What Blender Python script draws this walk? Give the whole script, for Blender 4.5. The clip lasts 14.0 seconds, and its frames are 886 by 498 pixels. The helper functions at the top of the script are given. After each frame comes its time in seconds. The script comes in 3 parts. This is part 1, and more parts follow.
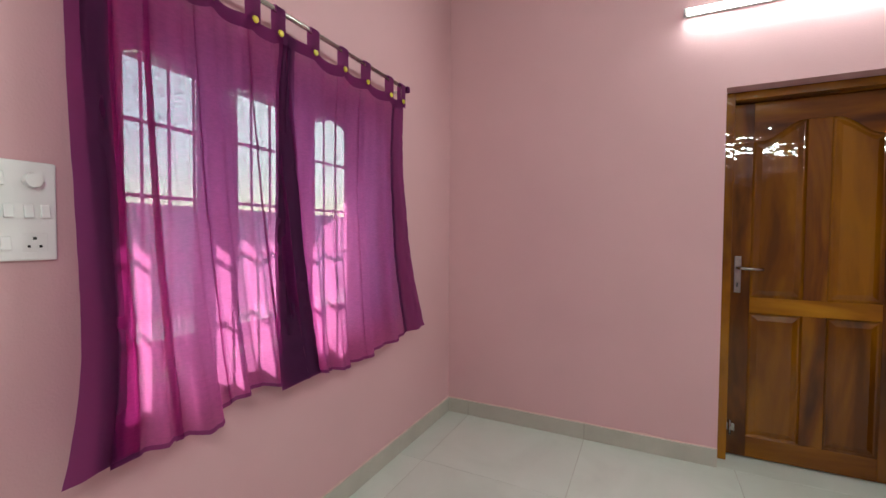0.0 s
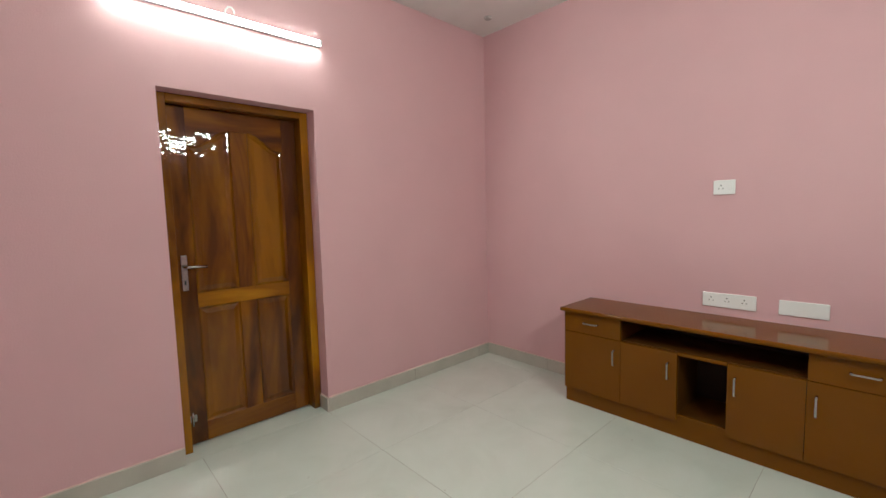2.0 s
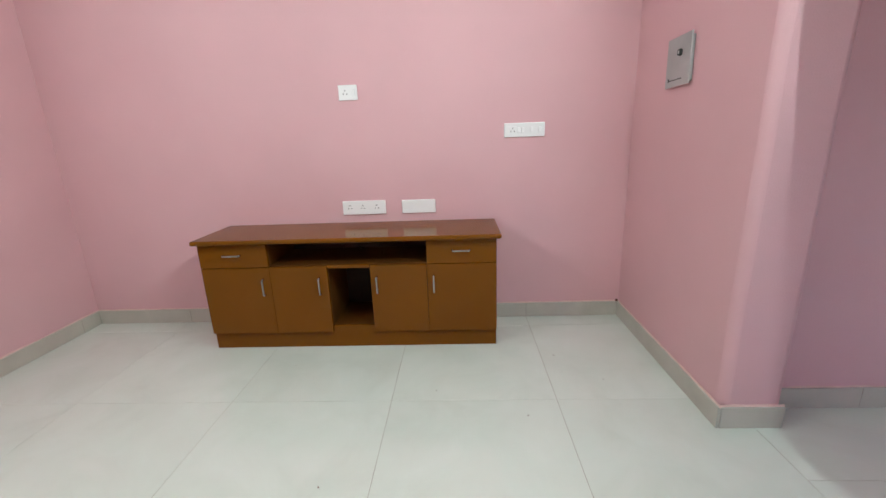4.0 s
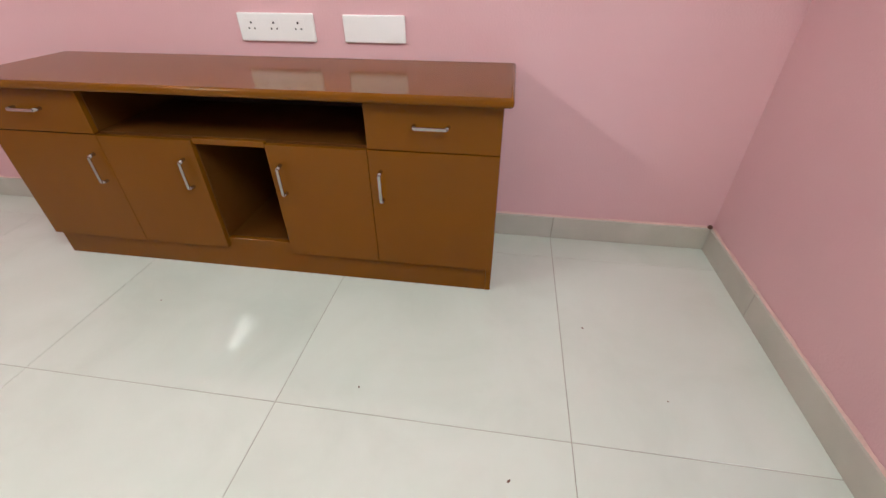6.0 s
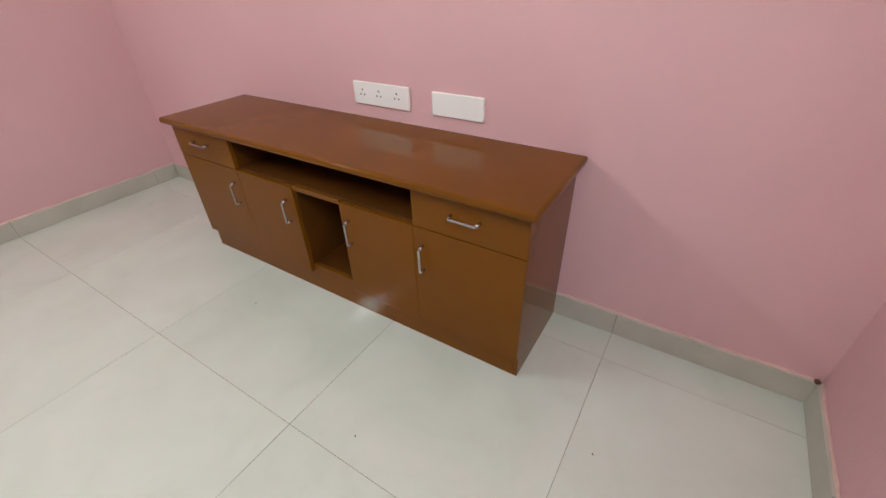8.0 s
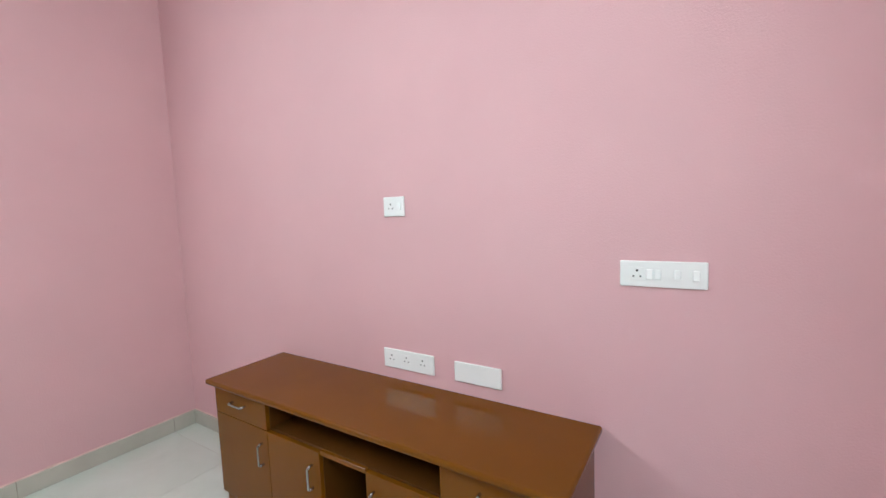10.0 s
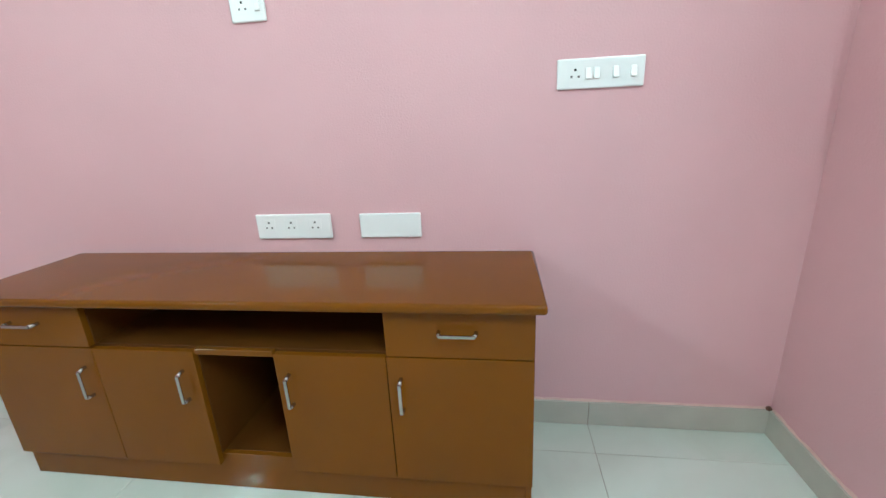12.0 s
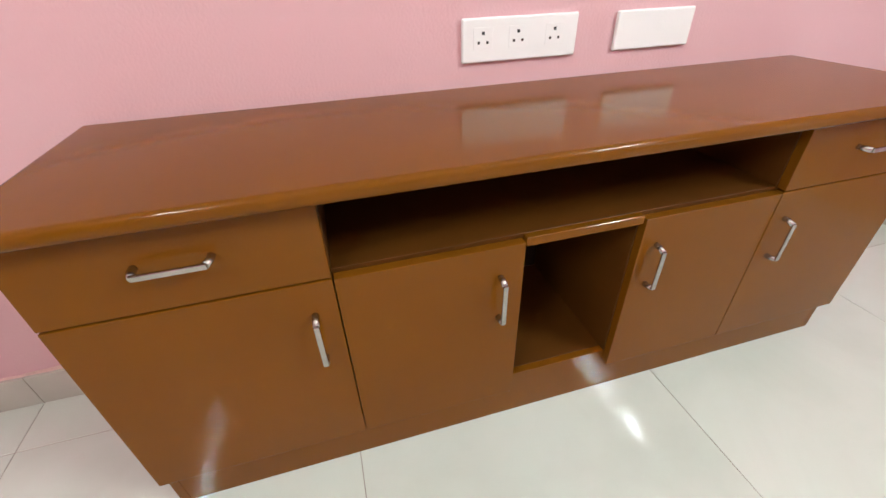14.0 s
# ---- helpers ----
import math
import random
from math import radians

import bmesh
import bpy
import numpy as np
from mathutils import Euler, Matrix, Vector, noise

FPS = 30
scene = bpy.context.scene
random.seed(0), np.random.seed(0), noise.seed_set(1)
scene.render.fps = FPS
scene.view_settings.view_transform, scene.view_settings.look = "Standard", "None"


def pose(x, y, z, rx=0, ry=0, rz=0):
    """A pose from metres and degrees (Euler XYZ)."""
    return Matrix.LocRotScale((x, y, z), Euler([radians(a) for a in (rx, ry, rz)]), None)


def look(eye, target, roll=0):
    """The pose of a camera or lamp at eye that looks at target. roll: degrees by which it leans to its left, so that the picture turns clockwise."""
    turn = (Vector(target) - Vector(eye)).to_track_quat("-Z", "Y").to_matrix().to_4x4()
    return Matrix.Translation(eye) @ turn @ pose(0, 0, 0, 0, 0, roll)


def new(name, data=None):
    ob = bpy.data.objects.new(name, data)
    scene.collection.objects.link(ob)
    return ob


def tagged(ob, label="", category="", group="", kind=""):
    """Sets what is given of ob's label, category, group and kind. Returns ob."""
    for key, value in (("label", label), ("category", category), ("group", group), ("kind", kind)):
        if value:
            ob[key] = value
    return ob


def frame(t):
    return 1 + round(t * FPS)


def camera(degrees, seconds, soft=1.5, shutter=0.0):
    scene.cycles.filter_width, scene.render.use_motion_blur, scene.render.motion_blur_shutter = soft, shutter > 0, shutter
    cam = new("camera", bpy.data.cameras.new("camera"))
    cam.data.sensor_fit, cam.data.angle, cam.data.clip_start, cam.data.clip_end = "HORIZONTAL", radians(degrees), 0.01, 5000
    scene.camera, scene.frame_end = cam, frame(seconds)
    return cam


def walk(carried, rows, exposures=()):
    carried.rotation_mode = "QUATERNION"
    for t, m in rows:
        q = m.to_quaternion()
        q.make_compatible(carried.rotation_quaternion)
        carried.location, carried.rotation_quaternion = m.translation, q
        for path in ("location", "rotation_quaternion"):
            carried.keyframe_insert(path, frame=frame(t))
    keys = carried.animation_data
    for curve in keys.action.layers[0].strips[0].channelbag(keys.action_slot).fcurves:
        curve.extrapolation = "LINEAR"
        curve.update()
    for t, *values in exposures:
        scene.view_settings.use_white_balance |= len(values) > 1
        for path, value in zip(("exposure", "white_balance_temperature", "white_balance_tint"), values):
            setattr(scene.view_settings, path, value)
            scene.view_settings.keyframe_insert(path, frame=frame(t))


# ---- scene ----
cam = camera(93.7, 14.0)
PATH = [
    (0, (0.075, 0.055, 1.295), (-0.808, 1.849, 1.233), 0.4),
    (0.5, (0.029, 0.093, 1.281), (-0.277, 2.069, 1.236), -0.2),
    (1, (0.014, 0.107, 1.338), (0.305, 2.084, 1.251), -0.9),
    (1.5, (0.007, 0.099, 1.391), (0.89, 1.888, 1.258), -1.4),
    (2, (0.012, 0.119, 1.402), (1.365, 1.583, 1.231), -1.5),
    (2.5, (-0.044, 0.176, 1.392), (1.641, 1.234, 1.187), -1.9),
    (3, (-0.046, 0.2, 1.381), (1.833, 0.83, 1.108), -2.1),
    (3.5, (0.096, 0.183, 1.311), (2.039, 0.482, 0.943), -2.1),
    (4, (0.385, 0.169, 1.249), (2.311, 0.254, 0.718), -2.1),
    (4.2, (0.511, 0.136, 1.206), (2.417, 0.175, 0.601), -2.0),
    (6.3, (1.616, -0.089, 1.008), (3.155, 0.244, -0.225), -1.3),
    (6.5, (1.659, -0.128, 1.013), (3.158, 0.298, -0.241), -1.5),
    (7, (1.716, -0.227, 1.066), (3.136, 0.389, -0.201), -1.5),
    (7.5, (1.74, -0.303, 1.151), (3.109, 0.475, -0.082), -1.7),
    (8, (1.745, -0.356, 1.238), (3.127, 0.543, 0.106), -1.8),
    (8.5, (1.712, -0.383, 1.321), (3.176, 0.606, 0.383), -1.5),
    (9, (1.663, -0.397, 1.406), (3.234, 0.646, 0.739), -1.3),
    (9.2, (1.648, -0.404, 1.433), (3.249, 0.654, 0.868), -1.4),
    (10.25, (1.6, -0.34, 1.49), (3.303, 0.704, 1.385), -2.1),
    (11.3, (1.607, -0.151, 1.383), (3.435, 0.648, 1.251), -2.6),
    (11.5, (1.617, -0.089, 1.307), (3.482, 0.58, 1.032), -2.6),
    (12, (1.702, 0.052, 1.144), (3.594, 0.327, 0.555), -2.8),
    (12.5, (1.819, 0.323, 1.033), (3.639, 0.238, 0.208), -2.8),
    (13, (1.837, 0.694, 0.993), (3.568, 0.376, 0.044), -2.3),
    (13.5, (1.945, 1.05, 0.95), (3.597, 0.628, -0.096), -2.2),
    (14, (2.116, 1.267, 0.942), (3.713, 0.835, -0.183), -1.9),
]
EXPOSURES = [(0.0, 2.03, 6550, -4), (0.5, 1.99, 6850, -5), (1.5, 2.0, 6800, -7), (3.0, 2.35, 6500, -8), (4.2, 2.54, 6150, -5), (6.5, 2.74, 6600, 0), (7.5, 2.43, 6600, 0), (9.0, 2.57, 6350, 0), (11.5, 2.62, 5400, -24), (12.5, 2.96, 5750, -12), (13.2, 3.0, 6200, -5), (14.0, 3.11, 6500, 0)]
walk(cam, [(t, look(eye, target, roll)) for t, eye, target, roll in PATH], EXPOSURES)

# ---- plan, in metres ----
WEST, EAST, NORTH, SOUTH = -1.236, 3.100, 2.822, -0.91   # inner faces of the room
CEIL = 3.05
WIN = (0.705, 1.99, 0.84, 2.0)          # window: y from, y to, z from, z to
DOOR = (0.452, 1.348, 2.122)           # doorway: x from, x to, height
GAP = (0.2, 1.94, 2.12)                # opening in the south wall
HALL_EAST, HALL_SOUTH = 2.07, -4.0

# ---- world, sun, lamps ----
world = bpy.data.worlds.new("World")
scene.world = world
world.use_nodes = True
wn = world.node_tree
sky = wn.nodes.new("ShaderNodeTexSky")
sky.sky_type = "NISHITA"
sky.sun_disc = False
sky.dust_density = 1.3
sky.air_density = 1.0
sky.ozone_density = 2.0
sun_dir = Vector((-1.0, 1.12, 1.0)).normalized()
sky.sun_elevation = math.asin(sun_dir.z)
sky.sun_rotation = math.atan2(sun_dir.x, sun_dir.y)
wn.nodes["Background"].inputs["Strength"].default_value = 0.1
wn.links.new(sky.outputs[0], wn.nodes["Background"].inputs["Color"])
sun = new("sun", bpy.data.lights.new("sun", "SUN"))
sun.data.energy = 1.0
sun.data.angle = radians(0.5)
sun.data.color = (1.0, 0.95, 0.86)
sun.matrix_world = look(sun_dir * 20, (0, 0, 0))
TUBE_POWER = (58.0, 81.0)
SIDE_GLOW = 2.2


# ---- materials ----
def material(name, colour, rough=0.5, metal=0.0, spec=0.5):
    m = bpy.data.materials.new(name)
    m.use_nodes = True
    b = m.node_tree.nodes["Principled BSDF"]
    b.inputs["Base Color"].default_value = (*colour, 1)
    b.inputs["Roughness"].default_value = rough
    b.inputs["Metallic"].default_value = metal
    b.inputs["Specular IOR Level"].default_value = spec
    return m


def node(m, kind, **values):
    n = m.node_tree.nodes.new(kind)
    for key, value in values.items():
        n.inputs[key].default_value = value
    return n


def link(m, a, b):
    m.node_tree.links.new(a, b)


def coords(m, scale=(1, 1, 1)):
    tc = node(m, "ShaderNodeTexCoord")
    mp = node(m, "ShaderNodeMapping", Scale=scale)
    link(m, tc.outputs["Object"], mp.inputs["Vector"])
    return mp.outputs[0]


def ramp(m, fac, stops):
    r = m.node_tree.nodes.new("ShaderNodeValToRGB")
    while len(r.color_ramp.elements) < len(stops):
        r.color_ramp.elements.new(0.5)
    for e, (p, c) in zip(r.color_ramp.elements, stops):
        e.position, e.color = p, (*c, 1)
    link(m, fac, r.inputs[0])
    return r.outputs[0]


def bump(m, height, strength, distance):
    b = m.node_tree.nodes["Principled BSDF"]
    n = node(m, "ShaderNodeBump", Strength=strength, Distance=distance)
    link(m, height, n.inputs["Height"])
    link(m, n.outputs[0], b.inputs["Normal"])


def mottled(name, dark, light, rough, scale, detail=4, spec=0.5, relief=None, rough_var=0.0):
    """A surface that wanders between two colours, with fine relief of (scale, strength, distance)."""
    m = material(name, light, rough, 0, spec)
    b = m.node_tree.nodes["Principled BSDF"]
    at = coords(m)
    n = node(m, "ShaderNodeTexNoise", Scale=scale, Detail=detail)
    link(m, at, n.inputs["Vector"])
    link(m, ramp(m, n.outputs[0], [(0.3, dark), (0.7, light)]), b.inputs["Base Color"])
    if rough_var:
        r = node(m, "ShaderNodeMapRange", **{"From Min": 0.3, "From Max": 0.7, "To Min": rough - rough_var, "To Max": rough + rough_var})
        link(m, n.outputs[0], r.inputs["Value"])
        link(m, r.outputs[0], b.inputs["Roughness"])
    if relief:
        f = node(m, "ShaderNodeTexNoise", Scale=relief[0], Detail=3.0)
        link(m, at, f.inputs["Vector"])
        bump(m, f.outputs[0], relief[1], relief[2])
    return m


PINK = mottled("pink emulsion paint", (0.672, 0.417, 0.442), (0.704, 0.441, 0.465), 0.62, 2.2, 6, 0.25, (150.0, 0.4, 0.002), 0.05)
WHITE = mottled("white ceiling distemper", (0.72, 0.71, 0.69), (0.78, 0.77, 0.75), 0.8, 3.0, 5, 0.3, (90.0, 0.2, 0.002))
GROUT = mottled("grey tile grout", (0.24, 0.215, 0.18), (0.40, 0.365, 0.31), 0.9, 14.0)
BRASSY = material("worn steel", (0.62, 0.60, 0.56), 0.28, 1.0)
STEEL = mottled("brushed steel", (0.40, 0.375, 0.34), (0.50, 0.475, 0.44), 0.24, 60.0)
STEEL.node_tree.nodes["Principled BSDF"].inputs["Metallic"].default_value = 1.0
PLASTIC = mottled("white switch plastic", (0.86, 0.87, 0.86), (0.89, 0.90, 0.89), 0.25, 5.0)
HOLE = material("dark socket hole", (0.015, 0.014, 0.013), 0.7)
BUTTON = mottled("yellow button plastic", (0.62, 0.47, 0.03), (0.72, 0.56, 0.05), 0.35, 30.0)
GREY = mottled("grey enamelled steel", (0.36, 0.36, 0.355), (0.42, 0.42, 0.41), 0.4, 8.0, 4, 0.5)
MUD = mottled("dried mud", (0.09, 0.045, 0.035), (0.24, 0.12, 0.09), 0.95, 60.0, 5, 0.1, (200.0, 0.8, 0.004))
# hardboard taken nearly to black, with the cabinet's recess shade in its colour
HARDBOARD_SHADED = mottled("hardboard darkened for recess shade", (0.018, 0.009, 0.004), (0.035, 0.017, 0.007), 0.7, 12.0)
PEACH = mottled("unpainted plaster edge", (0.62, 0.42, 0.38), (0.72, 0.52, 0.47), 0.8, 22.0)
CEMENT = mottled("weathered white cement wall", (0.62, 0.61, 0.59), (0.78, 0.77, 0.75), 0.9, 1.4, 8)
SOIL = mottled("pale concrete yard", (0.42, 0.40, 0.37), (0.58, 0.56, 0.52), 0.95, 0.8, 8)
GRILLE = mottled("painted grille iron", (0.50, 0.48, 0.45), (0.6, 0.58, 0.55), 0.5, 20.0)
BATTEN = material("white lamp housing", (0.8, 0.8, 0.8), 0.4)


def tile_material():
    m = material("polished vitrified tile", (0.70, 0.69, 0.64), 0.1, 0, 0.7)
    b = m.node_tree.nodes["Principled BSDF"]
    at = coords(m)
    info = node(m, "ShaderNodeObjectInfo")
    shift = node(m, "ShaderNodeVectorMath")
    shift.operation = "ADD"
    link(m, at, shift.inputs[0])
    spread = node(m, "ShaderNodeMath")
    spread.operation = "MULTIPLY"
    spread.inputs[1].default_value = 37.0
    link(m, info.outputs["Random"], spread.inputs[0])
    link(m, spread.outputs[0], shift.inputs[1])
    n = node(m, "ShaderNodeTexNoise", Scale=2.6, Detail=7.0, Roughness=0.6, Distortion=0.7)
    link(m, shift.outputs[0], n.inputs["Vector"])
    base = ramp(m, n.outputs[0], [(0.28, (0.575, 0.625, 0.565)), (0.5, (0.62, 0.67, 0.61)), (0.75, (0.655, 0.705, 0.65))])
    hue = node(m, "ShaderNodeHueSaturation")
    r = node(m, "ShaderNodeMapRange", **{"To Min": 0.97, "To Max": 1.03})
    link(m, info.outputs["Random"], r.inputs["Value"])
    link(m, r.outputs[0], hue.inputs["Value"])
    link(m, base, hue.inputs["Color"])
    link(m, hue.outputs[0], b.inputs["Base Color"])
    smear = node(m, "ShaderNodeTexNoise", Scale=3.5, Detail=5.0, Roughness=0.65)
    link(m, shift.outputs[0], smear.inputs["Vector"])
    rr = node(m, "ShaderNodeMapRange", **{"From Min": 0.35, "From Max": 0.7, "To Min": 0.022, "To Max": 0.045})
    link(m, smear.outputs[0], rr.inputs["Value"])
    link(m, rr.outputs[0], b.inputs["Roughness"])
    wave = node(m, "ShaderNodeTexNoise", Scale=9.0, Detail=1.0)
    link(m, shift.outputs[0], wave.inputs["Vector"])
    bump(m, wave.outputs[0], 0.05, 0.004)
    return m


TILE = tile_material()
SKIRT = mottled("grey skirting tile", (0.46, 0.445, 0.385), (0.53, 0.515, 0.45), 0.035, 5.0, 6)


def laminate():
    m = material("brown laminate board", (0.17, 0.062, 0.016), 0.24, 0, 0.16)
    b = m.node_tree.nodes["Principled BSDF"]
    at = coords(m)
    n = node(m, "ShaderNodeTexNoise", Scale=3.0, Detail=6.0, Roughness=0.6)
    link(m, at, n.inputs["Vector"])
    link(m, ramp(m, n.outputs[0], [(0.3, (0.152, 0.0535, 0.0038)), (0.7, (0.172, 0.0615, 0.0048))]), b.inputs["Base Color"])
    s = node(m, "ShaderNodeTexNoise", Scale=2.5, Detail=3.0)
    link(m, at, s.inputs["Vector"])
    r = node(m, "ShaderNodeMapRange", **{"From Min": 0.3, "From Max": 0.7, "To Min": 0.108, "To Max": 0.124})
    link(m, s.outputs[0], r.inputs["Value"])
    link(m, r.outputs[0], b.inputs["Roughness"])
    w = node(m, "ShaderNodeTexNoise", Scale=240.0, Detail=2.0)
    link(m, at, w.inputs["Vector"])
    bump(m, w.outputs[0], 0.16, 0.0005)
    return m


LAMINATE = laminate()
# laminate brown at about half strength: the shade inside the cabinet is painted in
INNER_SHADED = mottled("matt brown board darkened for inner shade", (0.080, 0.027, 0.0032), (0.100, 0.035, 0.0042), 0.5, 6.0, 4, 0.2)


def teak(name, dark, mid, light, along="z"):
    """Varnished teak with long streaks along one axis."""
    m = material(name, mid, 0.45, 0, 0.05)
    b = m.node_tree.nodes["Principled BSDF"]
    b.inputs["Coat Weight"].default_value = 0.9
    b.inputs["Coat Roughness"].default_value = 0.02
    stretch = {"z": (1, 1, 0.19), "x": (0.19, 1, 1)}[along]
    at = coords(m, stretch)
    info = node(m, "ShaderNodeObjectInfo")
    shift = node(m, "ShaderNodeVectorMath")
    shift.operation = "ADD"
    spread = node(m, "ShaderNodeMath")
    spread.operation = "MULTIPLY"
    spread.inputs[1].default_value = 23.0
    link(m, info.outputs["Random"], spread.inputs[0])
    link(m, at, shift.inputs[0])
    link(m, spread.outputs[0], shift.inputs[1])
    n = node(m, "ShaderNodeTexNoise", Scale=4.6, Detail=3.5, Roughness=0.55, Distortion=0.7)
    link(m, shift.outputs[0], n.inputs["Vector"])
    fine = node(m, "ShaderNodeTexNoise", Scale=70.0, Detail=4.0)
    link(m, shift.outputs[0], fine.inputs["Vector"])
    mix = node(m, "ShaderNodeMix", Factor=0.06)
    link(m, n.outputs[0], mix.inputs[2])
    link(m, fine.outputs[0], mix.inputs[3])
    link(m, ramp(m, mix.outputs[0], [(0.37, dark), (0.5, mid), (0.64, light)]), b.inputs["Base Color"])
    wobble = node(m, "ShaderNodeTexNoise", Scale=11.0, Detail=2.0)
    link(m, coords(m), wobble.inputs["Vector"])
    nb = node(m, "ShaderNodeBump", Strength=0.5, Distance=0.006)
    link(m, wobble.outputs[0], nb.inputs["Height"])
    link(m, nb.outputs[0], b.inputs["Coat Normal"])
    bump(m, mix.outputs[0], 0.12, 0.002)
    return m


TEAK = teak("varnished teak", (0.062, 0.016, 0.0004), (0.138, 0.041, 0.0007), (0.235, 0.085, 0.0015))
TEAK_RAIL = teak("varnished teak rail", (0.062, 0.016, 0.0004), (0.138, 0.041, 0.0007), (0.235, 0.085, 0.0015), "x")
TEAK_PANEL = teak("honey teak panel", (0.092, 0.026, 0.0006), (0.165, 0.054, 0.0009), (0.255, 0.098, 0.002))
TEAK_PALE = teak("golden varnished teak", (0.12, 0.036, 0.001), (0.25, 0.092, 0.002), (0.40, 0.175, 0.005))
TEAK_PALE_RAIL = teak("golden varnished teak rail", (0.12, 0.036, 0.001), (0.25, 0.092, 0.002), (0.40, 0.175, 0.005), "x")


def cloth(name, sheer, dye, through_dye):
    """Thin woven cloth: some of the light passes between the threads, some glows through them."""
    m = bpy.data.materials.new(name)
    m.use_nodes = True
    nt = m.node_tree
    out = nt.nodes["Material Output"]
    nt.nodes.remove(nt.nodes["Principled BSDF"])
    at = coords(m)
    weave = node(m, "ShaderNodeTexNoise", Scale=75.0, Detail=5.0, Roughness=0.75)
    stretch = node(m, "ShaderNodeMapping", Scale=(1, 0.55, 1.9))
    link(m, at, stretch.inputs["Vector"])
    link(m, stretch.outputs[0], weave.inputs["Vector"])
    dif = node(m, "ShaderNodeBsdfDiffuse", Color=(*dye, 1), Roughness=0.5)
    tra = node(m, "ShaderNodeBsdfTranslucent", Color=(*through_dye, 1))
    see = node(m, "ShaderNodeBsdfTransparent", Color=(0.80, 1.0, 1.0, 1))
    a = node(m, "ShaderNodeMixShader", Fac=0.74)
    link(m, dif.outputs[0], a.inputs[1])
    link(m, tra.outputs[0], a.inputs[2])
    r = node(m, "ShaderNodeMapRange", **{"From Min": 0.3, "From Max": 0.7, "To Min": sheer * 0.35, "To Max": sheer * 1.7})
    link(m, weave.outputs[0], r.inputs["Value"])
    b = node(m, "ShaderNodeMixShader")
    link(m, r.outputs[0], b.inputs[0])
    link(m, a.outputs[0], b.inputs[1])
    link(m, see.outputs[0], b.inputs[2])
    link(m, b.outputs[0], out.inputs["Surface"])
    return m


CLOTH = cloth("sheer purple curtain cloth", 0.125, (0.10, 0.024, 0.11), (0.92, 0.24, 0.66))
HEM = cloth("doubled purple cloth", 0.02, (0.20, 0.062, 0.185), (0.40, 0.08, 0.31))


def glass_material():
    m = material("clear window glass", (1, 1, 1), 0.02)
    b = m.node_tree.nodes["Principled BSDF"]
    b.inputs["Transmission Weight"].default_value = 1.0
    b.inputs["IOR"].default_value = 1.45
    return m


GLASS = glass_material()


def lamp_material(name, colour, strength):
    m = bpy.data.materials.new(name)
    m.use_nodes = True
    nt = m.node_tree
    nt.nodes.remove(nt.nodes["Principled BSDF"])
    e = node(m, "ShaderNodeEmission", Color=(*colour, 1), Strength=strength)
    link(m, e.outputs[0], nt.nodes["Material Output"].inputs["Surface"])
    return m


FROST = lamp_material("frosted tube side", (0.93, 0.98, 1.0), SIDE_GLOW)
TUBES = [lamp_material("lit tube", (0.93, 0.98, 1.0), power) for power in TUBE_POWER]


# ---- mesh helpers ----
def add_box(bm, x0, x1, y0, y1, z0, z1, bevel=0.0, segments=2):
    made = bmesh.ops.create_cube(bm, size=1)["verts"]
    for v in made:
        v.co = Vector((x0 + (v.co.x + 0.5) * (x1 - x0), y0 + (v.co.y + 0.5) * (y1 - y0), z0 + (v.co.z + 0.5) * (z1 - z0)))
    if bevel:
        edges = {e for v in made for e in v.link_edges}
        bmesh.ops.bevel(bm, geom=list(edges), offset=bevel, segments=segments, affect="EDGES", profile=0.5)
    return bm


def box(x0, x1, y0, y1, z0, z1, bevel=0.0, segments=2):
    return add_box(bmesh.new(), x0, x1, y0, y1, z0, z1, bevel, segments)


def add_tube(bm, points, radius, sides=10, squash=1.0):
    """A closed tube of one radius along a line of points."""
    rings, pts = [], [Vector(p) for p in points]
    for i, p in enumerate(pts):
        a, b = pts[max(i - 1, 0)], pts[min(i + 1, len(pts) - 1)]
        d = (b - a).normalized()
        up = Vector((0, 0, 1)) if abs(d.z) < 0.9 else Vector((0, 1, 0))
        s = d.cross(up).normalized()
        u = s.cross(d)
        rings.append([bm.verts.new(p + radius * (math.cos(k * math.tau / sides) * s + squash * math.sin(k * math.tau / sides) * u)) for k in range(sides)])
    for r0, r1 in zip(rings, rings[1:]):
        for k in range(sides):
            bm.faces.new((r0[k], r0[(k + 1) % sides], r1[(k + 1) % sides], r1[k])).smooth = True
    bm.faces.new(rings[0][::-1])
    bm.faces.new(rings[-1])
    return bm


def tube(points, radius, sides=10, squash=1.0):
    return add_tube(bmesh.new(), points, radius, sides, squash)


def mesh_of(name, bm, mat):
    bmesh.ops.recalc_face_normals(bm, faces=bm.faces[:])
    me = bpy.data.meshes.new(name)
    bm.to_mesh(me)
    bm.free()
    me.materials.append(mat)
    return me


def part(name, bm, mat, parent=None, label=""):
    ob = new(name, mesh_of(name, bm, mat))
    if parent:
        ob.parent = parent
    return tagged(ob, label) if label else ob


def thing(name, label, category, at=(0, 0, 0), group=""):
    ob = new(name)
    ob.location = at
    ob.empty_display_size = 0.1
    return tagged(ob, label, category, group)


def structure(name, bm, mat, label, category):
    return tagged(part(name, bm, mat), label, category, "", "structure")


# ---- walls, ceiling, outside ----
T = 0.23
bm = box(EAST, EAST + T, SOUTH - 0.262, NORTH + 0.5, -0.1, CEIL + 0.02)
structure("wall_east", bm, PINK, "plain pink painted wall behind the cabinet", "wall")

